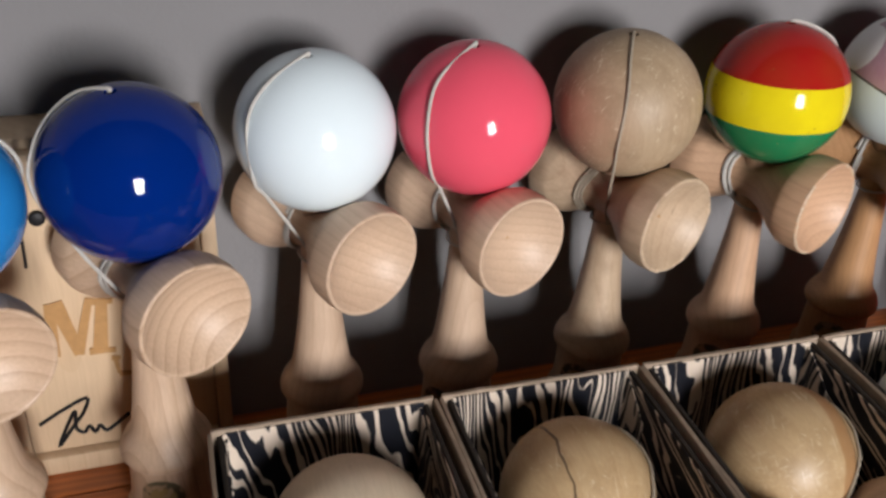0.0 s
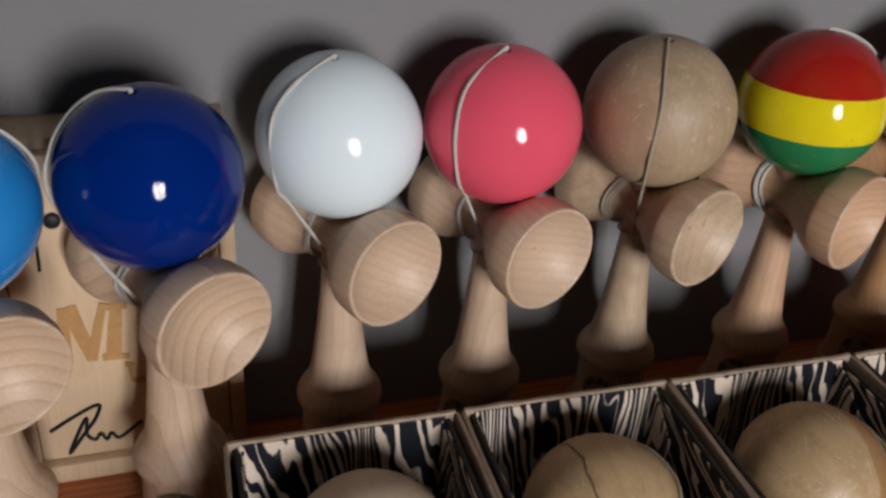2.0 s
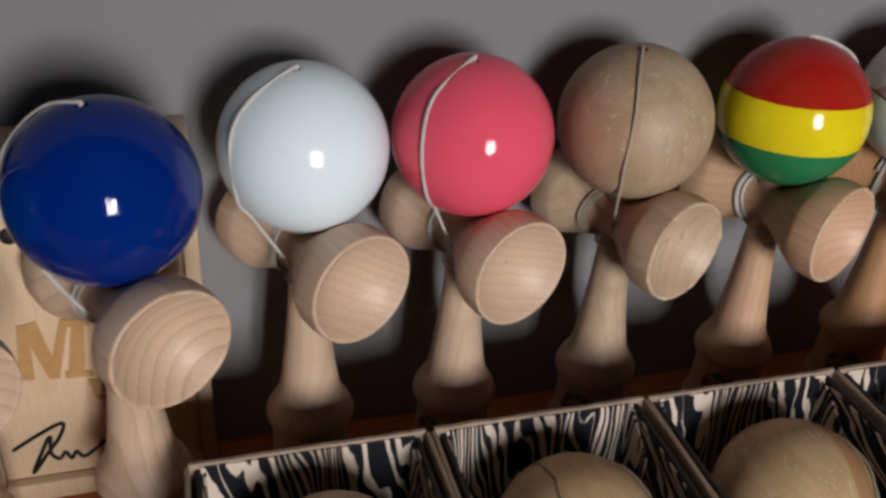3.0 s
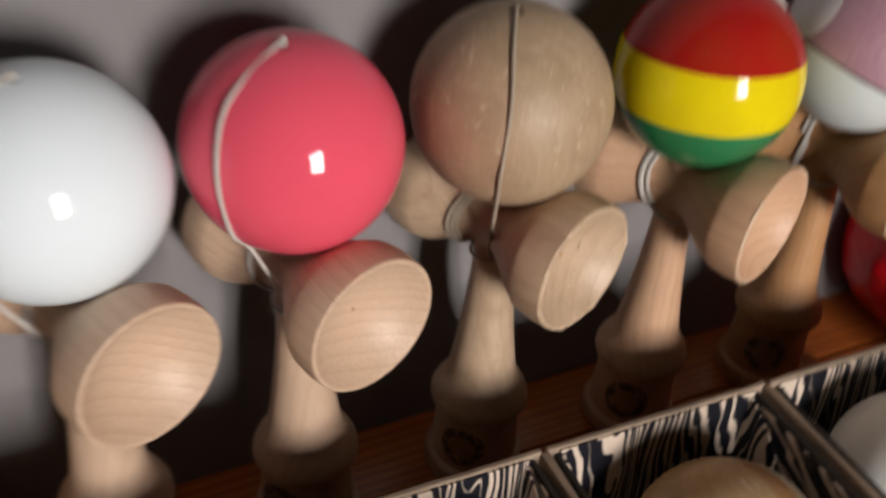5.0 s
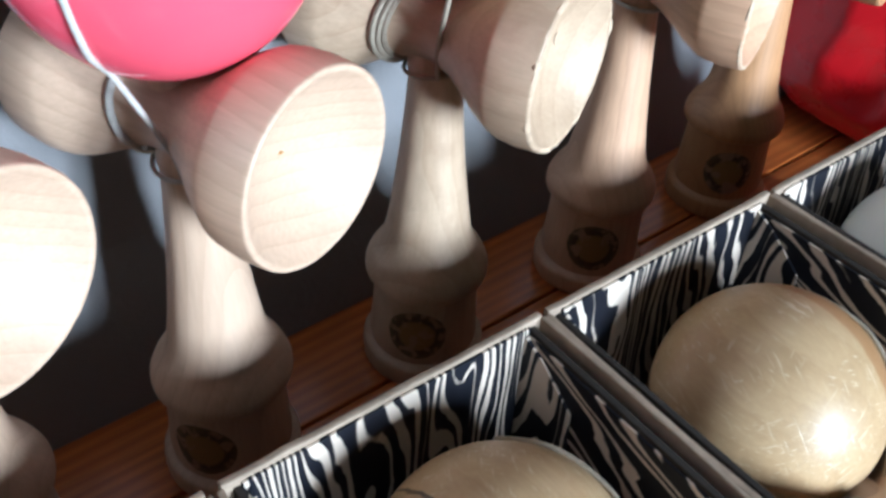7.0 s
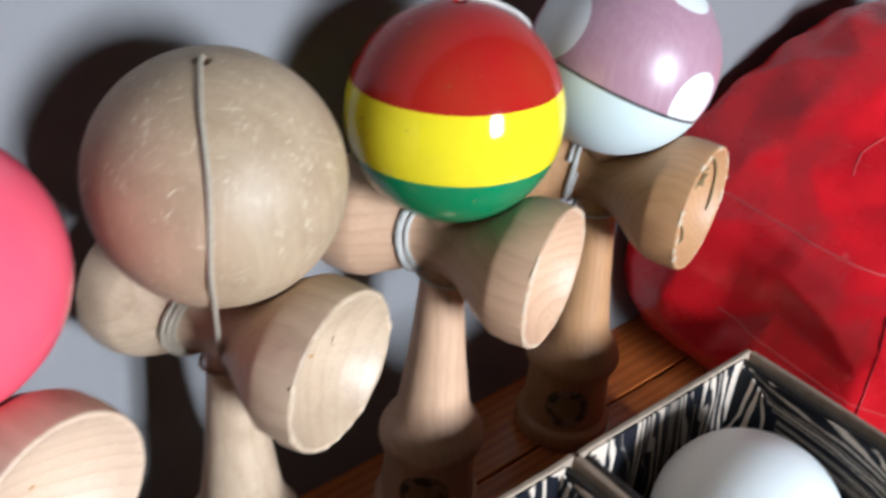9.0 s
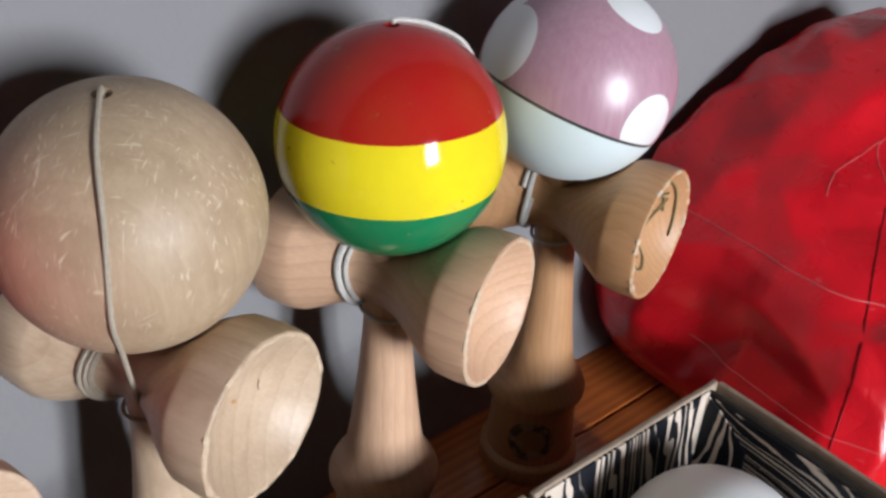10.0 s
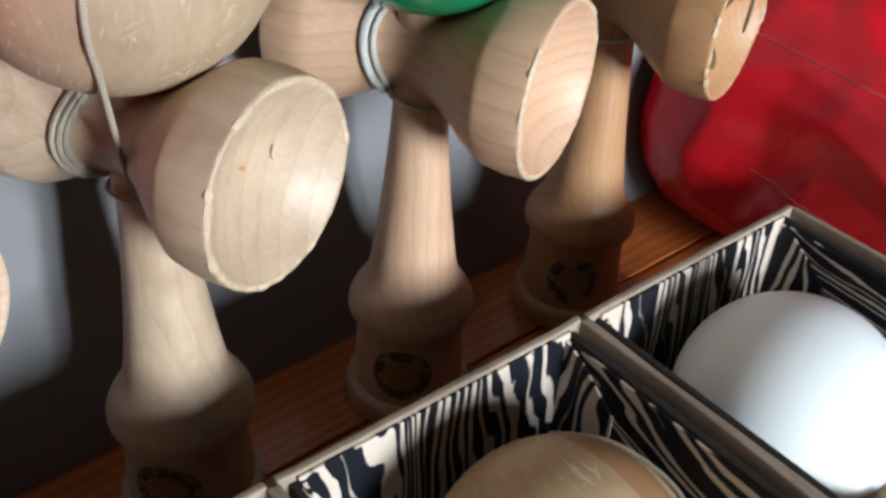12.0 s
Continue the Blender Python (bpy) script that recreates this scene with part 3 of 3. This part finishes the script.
dotted = kendama("kendama with a white-dotted pearl mauve ball on amber wood", BALLS["mush"], 16, MAUVE, "pearl mauve ball with white dots and a white lower half", AMBER_WOOD,
        turns=3, seal_turn=-46, chip=0.0003)


def cup_stroke(points, thing, azimuth, ink=None, label="olive ink line drawn in the cup", name="ink_line", thick=0.00034):
    """A drawn line on the hollow of the large cup."""
    line = smooth_line([(u, v, 0.0257 + 0.0100 * min(1.0, math.hypot(u, v) / 0.0196) ** 1.75) for u, v in points], 6)
    part(name, tube(line, thick, 5), ink or OLIVE, thing, label, m=pose(0, 0, Z_CROSS, 0, 0, azimuth) @ pose(0, 0, 0, 90, 0, 0))


swirl = [(-0.001 + (0.0007 + 0.00034 * k) * math.cos(k * 0.62), -0.0105 + (0.0007 + 0.00034 * k) * math.sin(k * 0.62)) for k in range(16)]
rim_arcs = [[(r * math.cos(q0 + 0.2 * k), r * math.sin(q0 + 0.2 * k)) for k in range(n)] for r, q0, n in ((0.0163, -0.5, 13), (0.0125, 0.1, 8), (0.0170, 2.5, 8))]
cross_lines = [[(-0.015, 0.0075), (-0.006, 0.0084), (0.004, 0.0078), (0.0115, 0.0086)], [(-0.0165, 0.0012), (-0.008, 0.0022), (0.001, 0.0014), (0.009, 0.0024)], [(0.004, -0.004), (0.009, 0.0), (0.0125, 0.006)]]
for stroke in (swirl, *rim_arcs, *cross_lines):
    cup_stroke(stroke, dotted, 16)
cup_stroke([(0.0070, -0.0005), (0.0068, 0.0010), (0.0071, 0.0028)], scratched, 20, HOLE, "short dark scratch in the cup", "scratch", 0.00009)
cup_stroke([(-0.0004, 0.0), (0.0, 0.0003), (0.0004, 0.0)], scratched, 20, BRAND, "tiny brown turning mark", "turning_mark", 0.0005)
cup_stroke([(-0.0004, 0.0), (0.0, 0.0003), (0.0004, 0.0)], pink_one, 18, BRAND, "tiny brown turning mark", "turning_mark")

# ---- boxes with kendamas lying in them ----
BOX_W, BOX_L, BOX_H, BOX_Y = 0.0852, 0.232, 0.0582, -0.0463


def card_box(x, label):
    """An open cardboard box lined with printed paper: base, four sides, liners and folded rims."""
    thing = empty("cardboard_box", pose(x, BOX_Y - 0.019 * x, FLOOR_Z, 0, 0, -1.09), label, "box", "boxes in a row")
    w, l, h, t, d2 = BOX_W / 2, BOX_L, BOX_H, 0.0019, 0.0042
    part("base", box(-w, w, -l, 0, 0.0002, 0.0010, 0.0002), CARD, thing, smooth=False)
    low = 0.024
    sides = (("back_wall", (-w, w, -t, 0), h, ZEBRA_A, (-w + d2, w - d2, -t - 0.0009, -t)), ("front_wall", (-w, w, -l, -l + t), low, ZEBRA_A, (-w + d2, w - d2, -l + t, -l + t + 0.0009)),
             ("side_wall", (-w, -w + 0.0017, -l + t, -t), h - 0.0004, CARD, None), ("side_wall", (w - 0.0017, w, -l + t, -t), h - 0.0004, CARD, None),
             ("side_flap", (-w + 0.0024, -w + d2, -l + t, -t), h - 0.0022, ZEBRA_B, (-w + d2, -w + d2 + 0.0007, -l + t, -t - 0.0009)), ("side_flap", (w - d2, w - 0.0024, -l + t, -t), h - 0.0022, ZEBRA_B, (w - d2 - 0.0007, w - d2, -l + t, -t - 0.0009)))
    for name, (x0, x1, y0, y1), top, paper, sheet in sides:
        bm = box(x0, x1, y0, y1, 0.0010, top, 0.0005)
        if name == "side_wall":
            bmesh.ops.subdivide_edges(bm, edges=[e for e in bm.edges if abs(e.verts[0].co.y - e.verts[1].co.y) > 0.1], cuts=9)
            for v in bm.verts:
                v.co.x += math.copysign(0.0017 * math.sin(math.pi * min(1.0, max(0.0, -v.co.y / l)) ** 0.3), x0 + x1)
        if name == "back_wall":
            bmesh.ops.subdivide_edges(bm, edges=[e for e in bm.edges if abs(e.verts[0].co.x - e.verts[1].co.x) > 0.06], cuts=16)
        for v in bm.verts:
            if v.co.z > 0.01:
                v.co.z += 0.0007 * noise.noise(Vector((v.co.x * 90 + x * 99, v.co.y * 50, 1)))
                v.co.y += 0.0003 * noise.noise(Vector((v.co.x * 110 + x * 77, v.co.y * 20, 5)))
        wall = part(name, bm, BLACK_CARD if name == "side_flap" else CARD, thing, smooth=False)
        # dark sheets added on unseen outer faces to cut bounce onto the kendama bases
        if name != "side_flap":
            skin = {"back_wall": (-w + 0.001, w - 0.001, 0.0003, 0.0006), "front_wall": (-w + 0.001, w - 0.001, -l - 0.0006, -l - 0.0003)}.get(name)
            if skin:
                part("outer_paper", box(*skin, 0.001, top - 0.0025), BLACK_CARD, wall, "dark printed paper on the unseen outside, cuts bounce light", smooth=False)
        if sheet is None:
            continue
        a, b, c, d = sheet
        lie = box(0, b - a, 0, d - c, 0, top - 0.0012 - 0.0010, 0.0003)
        # the sheet is laid out flat in its own coordinates: u along the wall, v up
        if b - a > d - c:
            m = Matrix(((1, 0, 0, a), (0, 0, 1, c), (0, 1, 0, 0.0010), (0, 0, 0, 1)))
        else:
            m = Matrix(((0, 0, 1, a), (1, 0, 0, c), (0, 1, 0, 0.0010), (0, 0, 0, 1)))
        lie.transform(m.inverted() @ Matrix.Translation((a, c, 0.0010)))
        part("liner", lie, paper, wall, "beige paper printed with black zebra-wood bands", smooth=False, m=m)
    # folded paper gussets in both back corners
    for side in (-1, 1):
        face = side * (w - d2 - 0.0009)
        bm = bmesh.new()
        outline = ((-0.0030, h - 0.0030), (-0.0090, h - 0.0062), (-0.0205, h - 0.0150), (-0.0225, 0.002), (-0.0030, 0.002))
        back = [bm.verts.new((y, z, 0)) for y, z in outline]
        front = [bm.verts.new((y, z, -side * (0.0006 if k else 0.0009))) for k, (y, z) in enumerate(outline)]
        bm.faces.new(back), bm.faces.new(front)
        for k in range(5):
            bm.faces.new((back[k], back[(k + 1) % 5], front[(k + 1) % 5], front[k]))
        part("corner_gusset", bm, ZEBRA_A, thing, "folded paper gusset with zebra bands", smooth=False, m=Matrix(((0, 0, 1, face), (1, 0, 0, 0), (0, 1, 0, 0), (0, 0, 0, 1))))
    return thing


edge_string = [(0.50, -0.50, 0.70), (0.72, -0.58, 0.35), (0.80, -0.58, -0.10), (0.74, -0.52, -0.45), (0.55, -0.30, -0.78)]
for x, paint, bl, wood, dx, dy, lead in ((-0.0077, PLAIN_BALL, "plain pale wooden ball", BEECH, 0.001, 0.0, ()), (0.0807, WAXED_BALL, "dark-seamed waxed wooden ball", BEECH, 0.0005, 0.0, edge_string),
                                         (0.1680, STRIPED_BALL, "brown-striped waxed wooden ball", BEECH, 0.0030, 0.0, edge_string), (0.2557, PEARL_WHITE, "pearl white ball", BEECH, -0.0005, 0.0020, ())):
    card_box(x, "open cardboard box lined with zebra-striped paper on the shelf")
    kendama("kendama with a %s lying in a box" % bl, pose(x + dx - 0.0025, BOX_Y - 0.019 * x - 0.0095 + dy - R_BALL - 0.150, FLOOR_Z + 0.0014 + 0.0215, -90, 0, -1.09), 90, paint, bl, wood, TAN_STRING, lead=lead, seal=False, turns=3, group="kendamas lying in boxes", lying=True, ball_at=(0.0215 - R_BALL, 0.150))


# ---- signed wooden box behind the blue kendama ----
case = empty("wooden_box", pose(-0.083, 0.0130, FLOOR_Z, 0, 0, 0), "upright pale pine box with a branded, signed lid", "box")
part("body", box(-0.045, 0.045, 0.006, 0.0285, 0.0003, 0.151, 0.0012), PINE, case)
part("lid", box(-0.0375, 0.0385, 0.0, 0.0055, 0.010, 0.147, 0.0010), PINE, case)
part("side_rail", box(0.0390, 0.045, 0.0005, 0.0058, 0.0003, 0.151, 0.0008), PINE, case)
part("side_rail", box(-0.045, -0.0380, 0.0005, 0.0058, 0.0003, 0.151, 0.0008), PINE, case)
part("peg", lathe(rounded([(0.0, 0.0002), (0.0030, 0.0002), (0.0030, 0.0022, 0.0008), (0.0, 0.0030)]), 20), INK, case, "small dark round peg", m=pose(-0.0185, 0.0, 0.1220, 90, 0, 0))
part("cord", tube(smooth_line([Vector((-0.0250, -0.0006, 0.1165)), Vector((-0.0252, -0.0009, 0.109)), Vector((-0.0256, -0.0006, 0.1015))], 5), 0.0006, 6), INK, case, "short dark cord end on the lid")
part("sill", box(-0.0379, 0.0389, -0.004, 0.0057, 0.0003, 0.0095, 0.0010), PINE, case)


def flat_bar(x0, z0, x1, z1, w, bm, lift=0.0):
    """A thin painted stroke from one point of the lid to another."""
    way = Vector((x1 - x0, 0, z1 - z0)).normalized()
    n = Vector((-way.z, 0, way.x)) * w / 2
    a, b = Vector((x0, -0.0006 - lift, z0)), Vector((x1, -0.0006 - lift, z1))
    quad = [a - n, b - n * 0.7, b + n * 0.7, a + n]
    low = [bm.verts.new(q + Vector((0, 0.0005 + lift, 0))) for q in quad]
    top = [bm.verts.new(q) for q in quad]
    bm.faces.new(top)
    for k in range(4):
        bm.faces.new((low[k], low[(k + 1) % 4], top[(k + 1) % 4], top[k]))


BARS = ((-0.0225, 0.059, -0.0205, 0.084, 0.0055), (-0.0185, 0.0845, -0.0125, 0.0585, 0.0060), (-0.0130, 0.0585, -0.0058, 0.0845, 0.0042), (-0.0045, 0.0595, -0.0012, 0.0835, 0.0060),
        (-0.0065, 0.0828, 0.0028, 0.0820, 0.0030), (-0.0088, 0.0592, 0.0012, 0.0585, 0.0030), (-0.0010, 0.0545, 0.0025, 0.0542, 0.0022), (0.0006, 0.0540, 0.0012, 0.0465, 0.0020), (0.0012, 0.0462, 0.0060, 0.0458, 0.0020))
for k, bar in enumerate(BARS):
    mark = bmesh.new()
    flat_bar(*bar, mark, 0.00006 * k)
    part("brand_bar", mark, BRAND, case, "burnt tan bar of a worn mark", smooth=False)
line = [(-0.030, 0.026), (-0.018, 0.032), (-0.006, 0.0365), (-0.008, 0.030), (-0.015, 0.022), (-0.023, 0.0130), (-0.017, 0.024), (-0.0125, 0.0305), (-0.0135, 0.022), (-0.010, 0.0185), (-0.007, 0.0215),
        (-0.0045, 0.0178), (-0.002, 0.0210), (0.0005, 0.0180), (0.004, 0.0190), (0.013, 0.0250)]
scrawl = tube(smooth_line([Vector((-0.033 + (x + 0.030) * 0.82, -0.0002, z - 0.0005)) for x, z in line], 4), 0.00085, 6)
part("ink_line", scrawl, INK, case, "black felt-pen scrawl that cannot be read")


# ---- red wrapped package ----
def package():
    thing = empty("wrapped_package", pose(0.4185, -0.036, FLOOR_Z), "bulging package wrapped in creased shiny red film", "package")
    rng, bm = random.Random(4), bmesh.new()
    bmesh.ops.create_cube(bm, size=2)
    bmesh.ops.subdivide_edges(bm, edges=bm.edges[:], cuts=6, use_grid_fill=True)
    # coarse folds first: flat facets between sharp creases
    for v in bm.verts:
        c = v.co.copy()
        q = 5.5
        c = c / (abs(c.x) ** q + abs(c.y) ** q + abs(c.z) ** q) ** (1 / q)
        x, y, z = c.x * 0.096, c.y * 0.078, (c.z + 1) * 0.0690
        up = (z / 0.138) ** 2
        near, west = max(0.0, 0.03 - y) / 0.108 * up, max(0.0, 0.03 - x) / 0.126 * up
        x, y, z = x + 0.050 * west, y + 0.020 * near, z - 0.034 * near - 0.040 * west
        x *= 1.0 - 0.02 * (z / 0.13)
        x, y = x * math.cos(0.07) + y * math.sin(0.07), y * math.cos(0.07) - x * math.sin(0.07)
        push = rng.uniform(-0.0015, 0.0015) if z > 0.02 else 0.0
        v.co = Vector((x, y, z)) + c.normalized() * push
        if z > 0.03:
            v.co += Vector((rng.uniform(-0.0025, 0.0025), rng.uniform(-0.003, 0.003), rng.uniform(-0.0020, 0.0020)))
    bmesh.ops.triangulate(bm, faces=bm.faces[:], quad_method="SHORT_EDGE")
    bmesh.ops.subdivide_edges(bm, edges=bm.edges[:], cuts=6, use_grid_fill=True)
    bmesh.ops.smooth_vert(bm, verts=bm.verts[:], factor=0.5, use_axis_x=True, use_axis_y=True, use_axis_z=True)
    bm.normal_update()
    for v in bm.verts:
        fine = 0.5 - abs(noise.noise(v.co * 38))
        streak = noise.noise(Vector((v.co.x * 70, v.co.y * 70, v.co.z * 14)))
        v.co += v.normal * (0.0009 * (fine - 0.3) + 0.0005 * streak)
        v.co.z = max(v.co.z, 0.0004)
        v.co.y = min(v.co.y, WALL_Y + 0.031 - 0.002 * noise.noise(v.co * 30) ** 2)
    tree = BVHTree.FromBMesh(bm)
    part("wrapper", bm, FILM, thing, "creased shiny red plastic film")

    def seam(ways, radius, label, film=None):
        pts, dense = [], []
        for (b0, h0), (b1, h1) in zip(ways, ways[1:]):
            dense += [(b0 + (b1 - b0) * k / 6, h0 + (h1 - h0) * k / 6) for k in range(6)]
        for bearing, height in dense:
            out = Vector((-math.cos(bearing), -math.sin(bearing), 0))
            hit = tree.ray_cast(Vector((0, 0, height)) + out * 0.4, -out)[0]
            if hit is not None:
                pts.append(hit)
        part("seam", tube(smooth_line(pts, 4), radius, 6), film or SEAM, thing, label)

    seam([(-0.6 + 0.09 * k, 0.078 - 0.0005 * k) for k in range(22)], 0.0004, "pale horizontal weld line of the film")
    seam([(-0.75, 0.116), (-0.38, 0.108), (-0.15, 0.098), (-0.05, 0.092)], 0.00028, "pale crease of the film")
    seam([(-0.38, 0.108), (0.0, 0.104), (0.4, 0.100), (0.8, 0.092)], 0.00028, "pale crease of the film")
    seam([(-0.2 + 0.08 * k, 0.0405 - 0.0003 * k) for k in range(14)], 0.00026, "pale crease of the film")
    seam([(0.47, 0.008), (0.49, 0.035), (0.51, 0.062), (0.53, 0.080), (0.55, 0.095)], 0.00035, "dark fold of the film", FOLD)


package()
